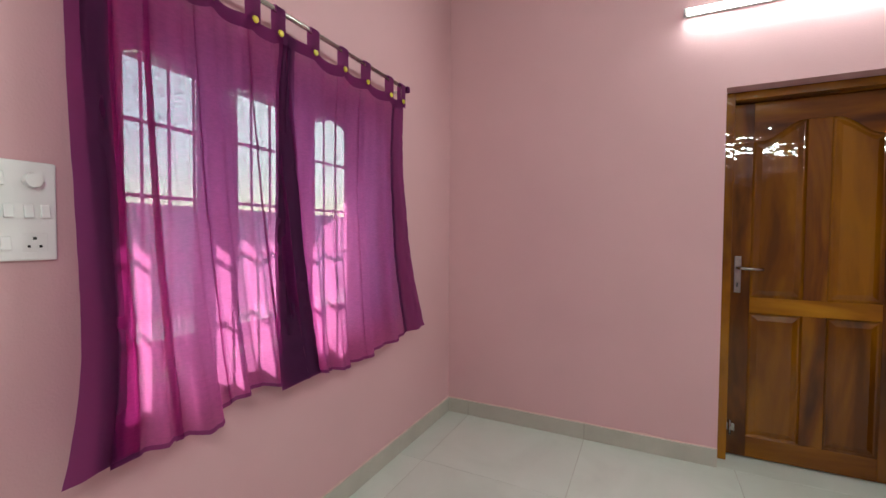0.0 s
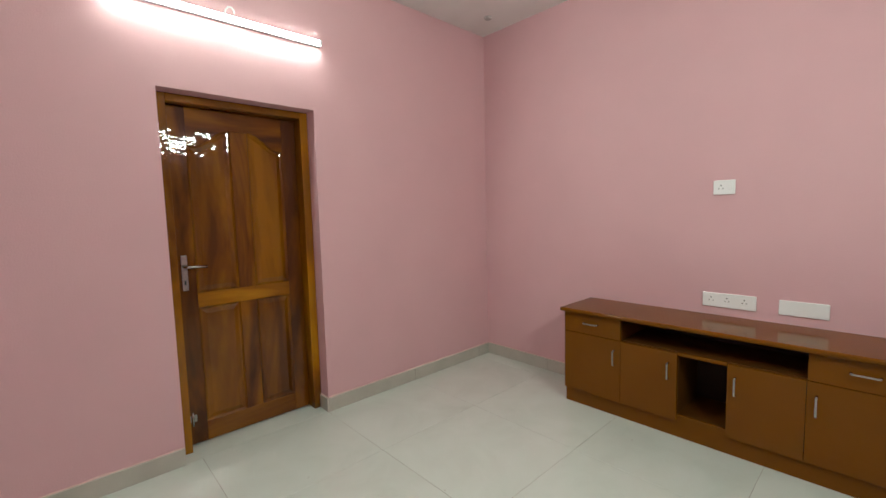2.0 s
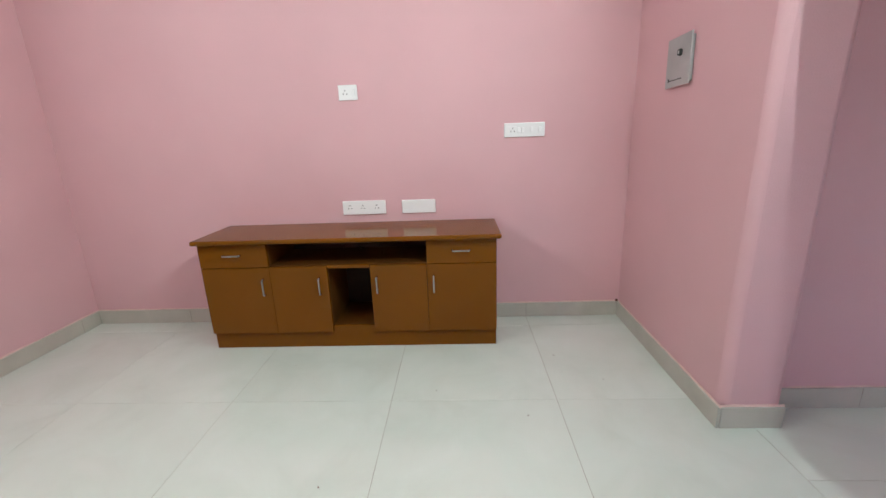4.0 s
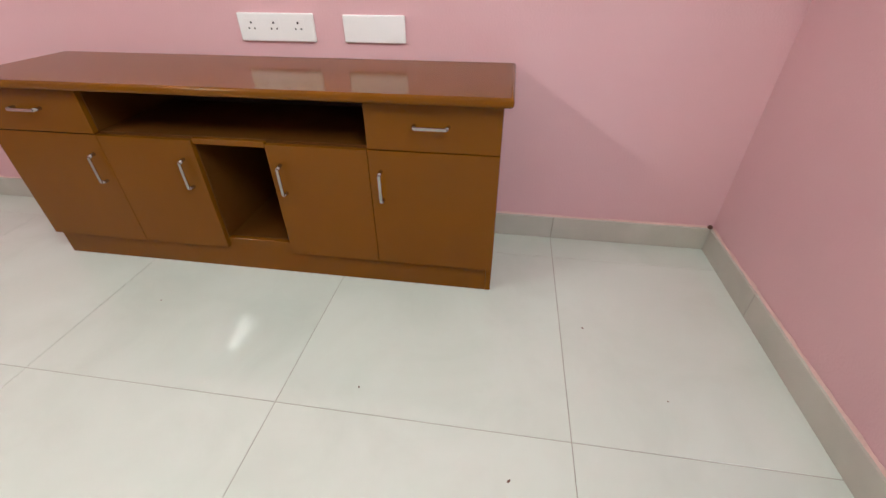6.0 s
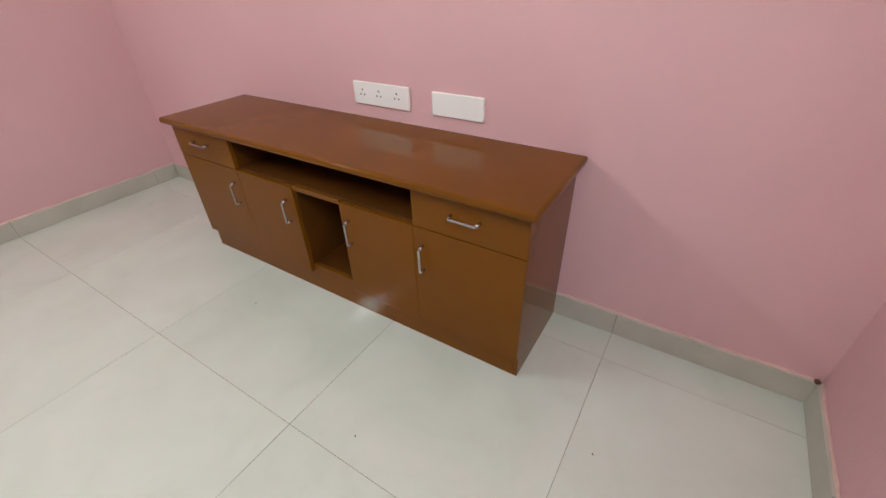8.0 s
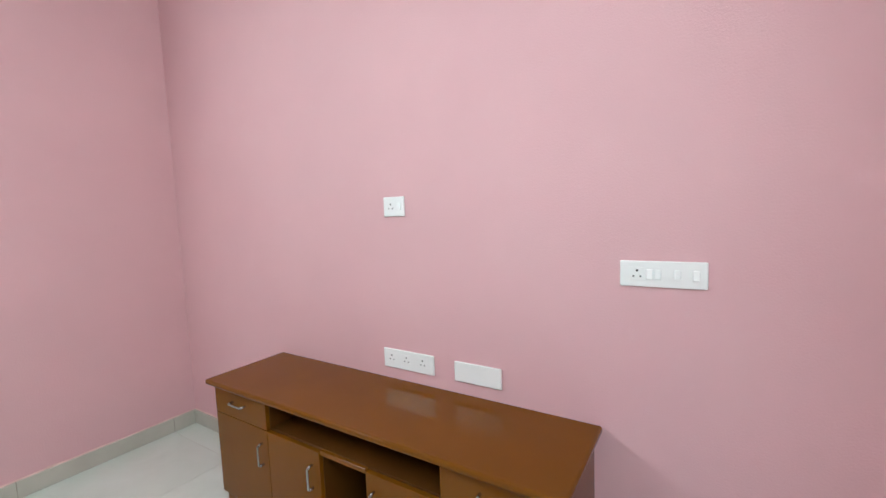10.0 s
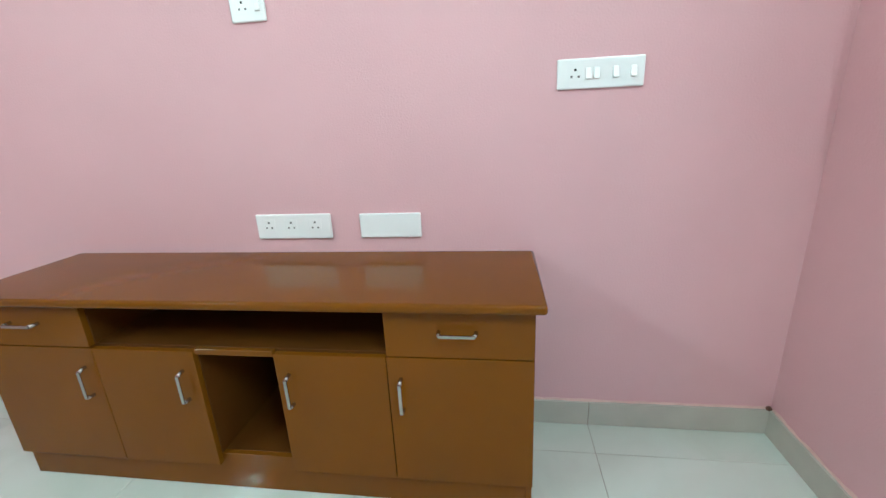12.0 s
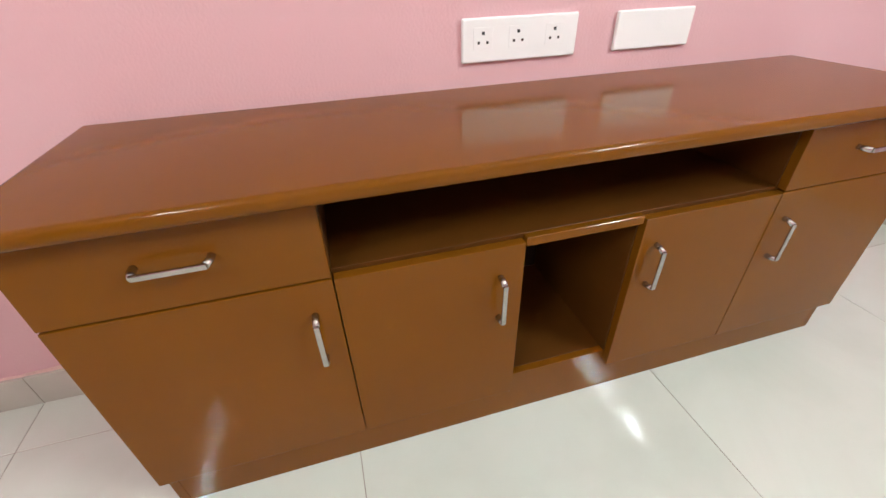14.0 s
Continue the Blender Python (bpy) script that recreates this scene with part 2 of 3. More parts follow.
bm = bmesh.new()
x0, x1, top = DOOR
add_box(bm, WEST - T, x0, NORTH, NORTH + 0.27, -0.1, CEIL + 0.02)
add_box(bm, x1, EAST, NORTH, NORTH + 0.27, -0.1, CEIL + 0.02)
add_box(bm, x0, x1, NORTH, NORTH + 0.27, top, CEIL + 0.02)
# unseen outer layer, added to stop daylight leaking round the door
add_box(bm, WEST - T, EAST, NORTH + 0.27, NORTH + 0.5, -0.1, CEIL + 0.02)
structure("wall_north", bm, PINK, "pink painted wall with a recessed doorway", "wall")

bm = bmesh.new()
a, b, lo, hi = WIN
add_box(bm, WEST - T, WEST, -1.5, a, -0.1, CEIL + 0.02)
# unseen opening, y -3.7 to -1.5, added to let skylight into the next room
add_box(bm, WEST - T, WEST, HALL_SOUTH, -3.7, -0.1, CEIL + 0.02)
add_box(bm, WEST - T, WEST, -3.7, -1.5, -0.1, 0.85)
add_box(bm, WEST - T, WEST, -3.7, -1.5, 2.3, CEIL + 0.02)
add_box(bm, WEST - T, WEST, b, NORTH, -0.1, CEIL + 0.02)
add_box(bm, WEST - T, WEST, a, b, -0.1, lo)
add_box(bm, WEST - T, WEST, a, b, hi, CEIL + 0.02)
structure("wall_west", bm, PINK, "pink painted wall with a curtained window", "wall")

# the south wall's stub has hand-rounded plaster corners at its free end
bm = box(GAP[1], EAST, SOUTH - 0.262, SOUTH, -0.1, CEIL + 0.02)
ends = [e for e in bm.edges if all(abs(v.co.x - GAP[1]) < 1e-4 for v in e.verts) and abs(e.verts[0].co.y - e.verts[1].co.y) < 1e-4]
bmesh.ops.bevel(bm, geom=ends, offset=0.038, segments=3, affect="EDGES", profile=0.42)
for k in range(24):
    bmesh.ops.bisect_plane(bm, geom=bm.verts[:] + bm.edges[:] + bm.faces[:], plane_co=(0, 0, 0.14 + 0.12 * k), plane_no=(0, 0, 1))
for v in bm.verts:
    if v.co.x < GAP[1] + 0.1 and 0.13 < v.co.z < CEIL - 0.05:
        v.co.x += 0.006 * noise.noise(v.co * 2.3) + 0.002 * noise.noise(v.co * 9)
        v.co.y += 0.003 * noise.noise(v.co * 3.1 + Vector((4, 2, 7)))
for f in bm.faces:
    f.smooth = abs(f.normal.z) < 0.5 and 0.05 < abs(f.normal.x) < 0.99
structure("wall_south", bm, PINK, "pink painted wall stub with rounded plaster corners", "wall")
bm = box(WEST, GAP[0], SOUTH - 0.262, SOUTH, -0.1, CEIL + 0.02)
add_box(bm, GAP[0], GAP[1], SOUTH - 0.262, SOUTH, GAP[2], CEIL + 0.02)
structure("wall_lintel", bm, PINK, "pink painted wall over a wide opening", "wall")
structure("wall_hall_east", box(HALL_EAST, HALL_EAST + T, HALL_SOUTH, SOUTH - 0.262, -0.1, CEIL + 0.02), PINK, "pink painted wall of the dim next room", "wall")
structure("wall_hall_south", box(WEST - T, HALL_EAST + T, HALL_SOUTH - T, HALL_SOUTH, -0.1, CEIL + 0.02), PINK, "plain pink painted end wall", "wall")
structure("ceiling", box(WEST - T, EAST + T, HALL_SOUTH - T, NORTH + 0.5, CEIL, CEIL + 0.15), WHITE, "white painted flat ceiling", "ceiling")

structure("ground", box(-600, 600, -600, 600, -0.6, -0.5), SOIL, "pale concrete yard outside the window", "ground")
structure("sunshade", box(WEST - T - 0.55, WEST - T, 0.4, 2.3, 2.08, 2.16, 0.01), CEMENT, "cement sunshade slab over the window", "sunshade")
bm = box(-12.0, -11.8, -30, 45, -0.5, 2.02)
add_box(bm, -12.04, -11.76, -30, 45, 2.02, 2.1)
structure("compound_wall", bm, CEMENT, "whitewashed compound wall outside", "wall")


# ---- floor ----
GX, GY, PITCH, JOINT, DEEP = 2.140, 0.526, 0.802, 0.0019, 0.0015
floor = structure("floor", box(WEST - T, EAST + 0.1, HALL_SOUTH - T, NORTH + 0.3, -0.12, -DEEP), GROUT, "cream polished tile floor with thin dark joints", "floor")
tile_meshes = {}


def lay_tile(x0, x1, y0, y1):
    w, d = round(x1 - x0, 4), round(y1 - y0, 4)
    if (w, d) not in tile_meshes:
        tile_meshes[w, d] = mesh_of("tile", box(-w / 2, w / 2, -d / 2, d / 2, -0.008, 0, 0.0007, 1), TILE)
    ob = new("tile", tile_meshes[w, d])
    ob.location = ((x0 + x1) / 2, (y0 + y1) / 2, 0)
    ob.parent = floor


xs = [WEST] + [GX + k * PITCH for k in range(-4, 2)] + [EAST]
ys = [-1.062] + [GY + k * PITCH for k in range(-1, 3)] + [NORTH]
for xa, xb in zip(xs, xs[1:]):
    for ya, yb in zip(ys, ys[1:]):
        lay_tile(xa + JOINT / 2, xb - JOINT / 2, ya + JOINT / 2, yb - JOINT / 2)
lay_tile(DOOR[0] + 0.001, DOOR[1] - 0.001, NORTH + JOINT / 2, NORTH + 0.268)
hx = [WEST, -0.75, 0.05, 0.85, 1.65, HALL_EAST]
hy = [HALL_SOUTH, -3.47, -2.67, -1.87, -1.062]
for xa, xb in zip(hx, hx[1:]):
    for ya, yb in zip(hy, hy[1:]):
        lay_tile(xa + JOINT / 2, xb - JOINT / 2, ya + JOINT / 2, yb - JOINT / 2)

# ---- skirting ----
SK, SH = 0.014, 0.100


def skirting(name, start, end, out, cuts):
    """A run of skirting tiles along a wall face from start to end; out points into the room; cuts are the joints, in metres from start."""
    start, end, out = Vector((*start, 0)), Vector((*end, 0)), Vector((*out, 0))
    way = (end - start).normalized()
    length = (end - start).length
    turn = Matrix((way, out, Vector((0, 0, 1)))).transposed().to_4x4()
    m = Matrix.Translation(start) @ turn
    back = box(0.005, length - 0.005, 0.0005, SK - 0.0015, 0, SH - 0.002)
    bmesh.ops.transform(back, matrix=m, verts=back.verts[:])
    base = structure(name, back, GROUT, "cream tile skirting with a rough painted top edge", "baseboard")
    marks = [0] + [c for c in cuts if 0.02 < c < length - 0.02] + [length]
    for a, b in zip(marks, marks[1:]):
        bm = box(a + 0.0014, b - 0.0014, 0, SK, 0.0005, SH, 0.0012, 1)
        bmesh.ops.transform(bm, matrix=m, verts=bm.verts[:])
        part("skirting_tile", bm, SKIRT, base)
    # ragged plaster edge above the tiles
    bm = bmesh.new()
    n = max(4, int(length / 0.02))
    rows = []
    for i in range(n + 1):
        s = length * i / n
        q = m @ Vector((s, 0, 0))
        lift = 0.006 + 0.006 * noise.noise(q * 9) + 0.004 * noise.noise(q * 31)
        deep = 0.006 + 0.003 * noise.noise(q * 17)
        rows.append([bm.verts.new(m @ Vector(p)) for p in ((s, 0.0005, SH), (s, deep, SH), (s, 0.0015, SH + max(lift, 0.002)), (s, 0.0005, SH + max(lift, 0.002)))])
    for r0, r1 in zip(rows, rows[1:]):
        for k in range(3):
            bm.faces.new((r0[k], r1[k], r1[k + 1], r0[k + 1]))
    part("plaster_edge", bm, PEACH, base, "ragged pale plaster edge")
    return base


skirting("baseboard_east", (EAST, SOUTH), (EAST, NORTH), (-1, 0), [GY + k * PITCH - SOUTH for k in range(-1, 3)])
skirting("baseboard_north_1", (WEST + SK, NORTH), (DOOR[0], NORTH), (0, -1), [GX + k * PITCH - WEST - SK for k in range(-4, 0)])
skirting("baseboard_north_2", (DOOR[1], NORTH), (EAST - SK, NORTH), (0, -1), [GX + k * PITCH - DOOR[1] for k in range(-1, 2)])
skirting("baseboard_reveal", (DOOR[1], NORTH - SK), (DOOR[1], NORTH + 0.105), (-1, 0), [])
skirting("baseboard_west", (WEST, SOUTH), (WEST, NORTH), (1, 0), [GY + k * PITCH - SOUTH for k in range(-1, 3)])
skirting("baseboard_south", (GAP[1] - SK, SOUTH), (EAST - SK, SOUTH), (0, 1), [0.76])
skirting("baseboard_stub", (GAP[1], SOUTH - 0.262), (GAP[1], SOUTH - 0.0005), (-1, 0), [])
skirting("baseboard_hall", (HALL_EAST, HALL_SOUTH), (HALL_EAST, SOUTH - 0.262), (-1, 0), [0.8, 1.6, 2.4])


# ---- window ----
def arched_frame(bm, x0, x1, a, b, lo, hi, rail, arch):
    """A casement leaf as a plate of that depth with one opening, whose top is a low arch."""
    n = 10
    outer_top = [(a + (b - a) * i / n, hi) for i in range(n + 1)]
    ia, ib = a + rail, b - rail
    inner_top = [(ia + (ib - ia) * i / n, hi - rail - arch + arch * math.sin(math.pi * i / n)) for i in range(n + 1)]
    outer = [(a, lo)] + outer_top + [(b, lo)]
    inner = [(ia, lo + rail)] + inner_top + [(ib, lo + rail)]
    sheets = [[[bm.verts.new((x, y, z)) for y, z in ring] for ring in (outer, inner)] for x in (x0, x1)]
    (fo, fi), (bo, bi) = sheets
    k = len(outer)
    for i in range(k):
        j = (i + 1) % k
        bm.faces.new((fo[i], fo[j], fi[j], fi[i]))
        bm.faces.new((bo[j], bo[i], bi[i], bi[j]))
        bm.faces.new((fo[j], fo[i], bo[i], bo[j]))
        bm.faces.new((fi[i], fi[j], bi[j], bi[i]))
    return bm


def build_window():
    a, b, lo, hi = WIN
    win = tagged(thing("window_1", "teak three-leaf window with iron grille behind curtains", "window", (WEST - T, (a + b) / 2, lo)), kind="structure")
    o = Vector(win.location)

    def put(name, bm, mat, parent=win, label=""):
        bmesh.ops.translate(bm, vec=-o, verts=bm.verts[:])
        return part(name, bm, mat, parent, label)
    xo, xi = WEST - T + 0.01, WEST - T + 0.085
    bm = box(xo, xi, a, a + 0.045, lo, hi)
    add_box(bm, xo, xi, b - 0.045, b, lo, hi)
    add_box(bm, xo, xi, a + 0.045, b - 0.045, hi - 0.045, hi)
    add_box(bm, xo, xi, a + 0.045, b - 0.045, lo, lo + 0.045)
    posts = (a, 1.13, 1.565, b)
    for y in posts[1:3]:
        add_box(bm, xo, xi, y - 0.03, y + 0.03, lo + 0.045, hi - 0.045)
    put("window_frame", bm, TEAK)
    for k in range(3):
        ya = posts[k] + (0.045 if k == 0 else 0.03)
        yb = posts[k + 1] - (0.045 if k == 2 else 0.03)
        leaf = put("leaf", arched_frame(bmesh.new(), xo + 0.004, xo + 0.034, ya + 0.002, yb - 0.002, lo + 0.047, hi - 0.047, 0.045, 0.035), TEAK)
        pane = put("pane", box(xo + 0.015, xo + 0.019, ya + 0.04, yb - 0.04, lo + 0.085, hi - 0.085), GLASS, leaf)
        pane.visible_shadow = False
        for i in range(1, 4):
            y = ya + (yb - ya) * i / 4
            put("grille_bar", tube([(xi - 0.02, y, lo + 0.045), (xi - 0.02, y, hi - 0.045)], 0.005, 8), GRILLE)
        for z in (1.02, 1.22, 1.42, 1.66):
            put("grille_flat", box(xi - 0.024, xi - 0.016, ya, yb, z - 0.006, z + 0.006), GRILLE)
    put("window_sill", box(xi, WEST + 0.006, a, b, lo, lo + 0.014, 0.003), SKIRT)


build_window()


# ---- curtains ----
ROD_X, ROD_Z = WEST + 0.085, 2.112


def curtain_sheet(y_top, y_bot, z_top, z_bot, folds, waves, flare, phase, sweep=0.0, hems=(0.0, 1.0), bulge=(0.5, 0.0)):
    """A hanging sheet. y_top, y_bot: its two edges above and below; folds: (share along, width above, width below) of
    pleats that double back; waves: (count, depth); flare: how far the two lower corners stand out into the room;
    sweep: how far the first lower corner trails sideways; hems: the shares along at which the side hems, darkened for
    want of backlight, end and begin;
    bulge: the share along of one deep lower fold, and its depth."""
    stops = [(0.0, 0.0, 0.0, 0.0)]
    layer = 0.0
    for share, w0, w1 in folds:
        stops += [(share, w0, w1, layer), (share, 0.0, 0.0, layer + 0.010), (share, w0, w1, layer + 0.002)]
    stops.append((1.0, 0.0, 0.0, 0.0))
    cols = []
    for (s0, a0, b0, l0), (s1, a1, b1, l1) in zip(stops, stops[1:]):
        n = max(3, int(60 * abs(s1 - s0)))
        for i in range(n):
            f = i / n
            e = f * f * (3 - 2 * f)
            cols.append((s0 + (s1 - s0) * f, a0 + (a1 - a0) * f, b0 + (b1 - b0) * f, l0 + (l1 - l0) * e))
    cols.append(stops[-1])
    bm = bmesh.new()
    rows = 104
    grid = []
    for j in range(rows + 1):
        v = j / rows
        line = []
        for s, w0, w1, lay in cols:
            y = (y_top[0] + (y_top[1] - y_top[0]) * s) * (1 - v) + (y_bot[0] + (y_bot[1] - y_bot[0]) * s) * v + w0 * (1 - v) + w1 * v
            z = z_top(s) * (1 - v) + z_bot(s) * v
            swell = 0.25 + 0.75 * v
            x = ROD_X - 0.008 + lay + swell * waves[1] * (math.sin(math.tau * waves[0] * s + phase + 0.8 * v) + 0.5 * math.sin(math.tau * waves[0] * 2.3 * s + 1.7 * phase))
            x += 0.009 * noise.noise(Vector((s * 9, v * 3, phase))) + 0.0035 * noise.noise(Vector((s * 40, v * 22, phase)))
            x -= 0.03 * math.sin(math.pi * v) ** 0.7
            x += v * v * (flare[0] * (1 - s) ** 4 + flare[1] * s ** 4)
            x += bulge[1] * v ** 2 * math.exp(-((s - bulge[0]) / 0.09) ** 2)
            y += 0.008 * noise.noise(Vector((s * 5, v * 4, phase + 7))) - sweep * v ** 6 * (1 - s) ** 7
            line.append(bm.verts.new((max(x, WEST + 0.012), y, z)))
        grid.append(line)
    for j, (r0, r1) in enumerate(zip(grid, grid[1:])):
        for k in range(len(r0) - 1):
            f = bm.faces.new((r0[k], r0[k + 1], r1[k + 1], r1[k]))
            f.smooth = True
            # side strips use the hem cloth; its darkness also stands in for missing backlight
            f.material_index = int(j >= rows - 1 or cols[k][0] < hems[0] or cols[k][0] >= hems[1])
    return bm


def scallop(tabs):
    """The height of the heading, which sags between the tabs."""
    def at(y):
        for p, q in zip(tabs, tabs[1:]):
            if p <= y <= q:
                return 2.045 - 0.02 * max(math.sin(math.pi * (y - p) / (q - p)), 0.0) ** 0.7
        return 2.045
    return at


def build_curtain(label, y_top, y_bot, tabs, folds, waves, flare, phase, bottom, sweep, hems, bulge):
    cur = thing("curtain", label, "curtain", (ROD_X, (y_top[0] + y_top[1]) / 2, 0.70), "curtains at the window")
    o = Vector(cur.location)

    def put(name, bm, mat, parent=cur, text=""):
        bmesh.ops.translate(bm, vec=-o, verts=bm.verts[:])
        return part(name, bm, mat, parent, text)
    sag = scallop(tabs)
    span = y_top[1] - y_top[0]
    put("sheet", curtain_sheet(y_top, y_bot, lambda s: sag(y_top[0] + span * s), bottom, folds, waves, flare, phase, sweep, hems, bulge), CLOTH).data.materials.append(HEM)
    # the doubled heading
    bm = bmesh.new()
    n = 70
    rows = []
    for i in range(n + 1):
        s = i / n
        y = y_top[0] + span * s
        x = ROD_X - 0.004 + 0.25 * waves[1] * math.sin(math.tau * waves[0] * s + phase) + 0.006
        rows.append([bm.verts.new((x, y, sag(y) + 0.002)), bm.verts.new((x + 0.003, y, sag(y) - 0.02)), bm.verts.new((x + 0.002, y, sag(y) - 0.046))])
    for r0, r1 in zip(rows, rows[1:]):
        for k in range(2):
            bm.faces.new((r0[k], r0[k + 1], r1[k + 1], r1[k])).smooth = True
    put("heading", bm, HEM)
    for y in tabs:
        lean = 0.006 * noise.noise(Vector((y * 13, 1, 2)))
        bm = bmesh.new()
        prof = [(-0.012, 2.03), (-0.014, 2.08), (-0.0135, ROD_Z)]
        prof += [(0.0145 * math.cos(t), ROD_Z + 0.0145 * math.sin(t)) for t in (2.6, 2.1, 1.57, 1.0, 0.5)]
        prof += [(0.0145, ROD_Z), (0.014, 2.07), (0.013, 2.012)]
        strip = [[bm.verts.new((ROD_X + x, y + d + lean * (2.12 - z) * 8, z)) for d in (-0.021, 0.021)] for x, z in prof]
        for r0, r1 in zip(strip, strip[1:]):
            bm.faces.new((r0[0], r0[1], r1[1], r1[0])).smooth = True
        tab = put("tab", bm, HEM)
        knob = bmesh.new()
        bmesh.ops.create_cone(knob, cap_ends=True, segments=18, radius1=0.0125, radius2=0.010, depth=0.005,
                              matrix=Matrix.Translation((ROD_X + 0.0165, y, 2.028)) @ Matrix.Rotation(radians(90), 4, "Y"))
        put("button", knob, BUTTON, tab, "round yellow button")
    return cur


build_curtain("sheer purple tab-top curtain with yellow buttons on the rod", (0.548, 1.215), (0.578, 1.42), [0.59, 0.69, 0.79, 0.905, 1.06, 1.17],
              [(0.045, 0.055, 0.06), (0.085, 0.05, 0.075), (0.245, 0.022, 0.03), (0.46, 0.010, 0.014), (0.74, 0.014, 0.02)], (6.0, 0.022), (0.03, 0.0), 0.6,
              lambda s: 0.715 - 0.022 * math.exp(-((s - 0.30) / 0.12) ** 2) + 0.035 * math.exp(-((s - 0.55) / 0.14) ** 2) - 0.02 * math.exp(-((s - 0.10) / 0.07) ** 2),
              0.075, (0.05, 1.0), (0.31, 0.045))
build_curtain("sheer purple tab-top curtain with a doubled leading edge", (1.185, 2.045), (1.16, 2.11), [1.347, 1.529, 1.695, 1.895, 2.015],
              [(0.015, 0.03, 0.21), (0.05, 0.02, 0.13), (0.36, 0.010, 0.014), (0.55, 0.010, 0.014), (0.885, 0.03, 0.04)], (5.0, 0.020), (0.03, 0.10), 2.1,
              lambda s: 0.705 + 0.015 * math.sin(8 * s + 1) + 0.08 * s ** 5, 0.0, (0.0501, 0.885), (0.30, 0.02))


def build_rod():
    rod = thing("curtain_rod", "thin chrome curtain rod on wall brackets", "curtain rod", (ROD_X, 1.27, ROD_Z))

    def put(name, bm, mat, text=""):
        bmesh.ops.translate(bm, vec=-Vector(rod.location), verts=bm.verts[:])
        return part(name, bm, mat, rod, text)
    put("pole", tube([(ROD_X, 0.44, ROD_Z), (ROD_X, 2.07, ROD_Z)], 0.0095, 14), STEEL)
    for y in (0.455, 2.045):
        bm = box(WEST, ROD_X + 0.004, y - 0.006, y + 0.006, ROD_Z - 0.016, ROD_Z - 0.0095, 0.001, 1)
        add_box(bm, WEST, WEST + 0.004, y - 0.014, y + 0.014, ROD_Z - 0.04, ROD_Z + 0.025, 0.001, 1)
        put("bracket", bm, BRASSY)
    for y in (0.43, 2.075):
        put("end_cap", box(ROD_X - 0.014, ROD_X + 0.014, y - 0.012, y + 0.012, ROD_Z - 0.016, ROD_Z + 0.016, 0.004), HEM, "dark purple end cap")


build_rod()


# ---- door ----
def panel_ring(bm, ring0, y0, ring1, y1):
    v0 = [bm.verts.new((x, y0, z)) for x, z in ring0]
    v1 = [bm.verts.new((x, y1, z)) for x, z in ring1]
    for i in range(len(v0)):
        j = (i + 1) % len(v0)
        bm.faces.new((v0[i], v0[j], v1[j], v1[i]))
    return v1


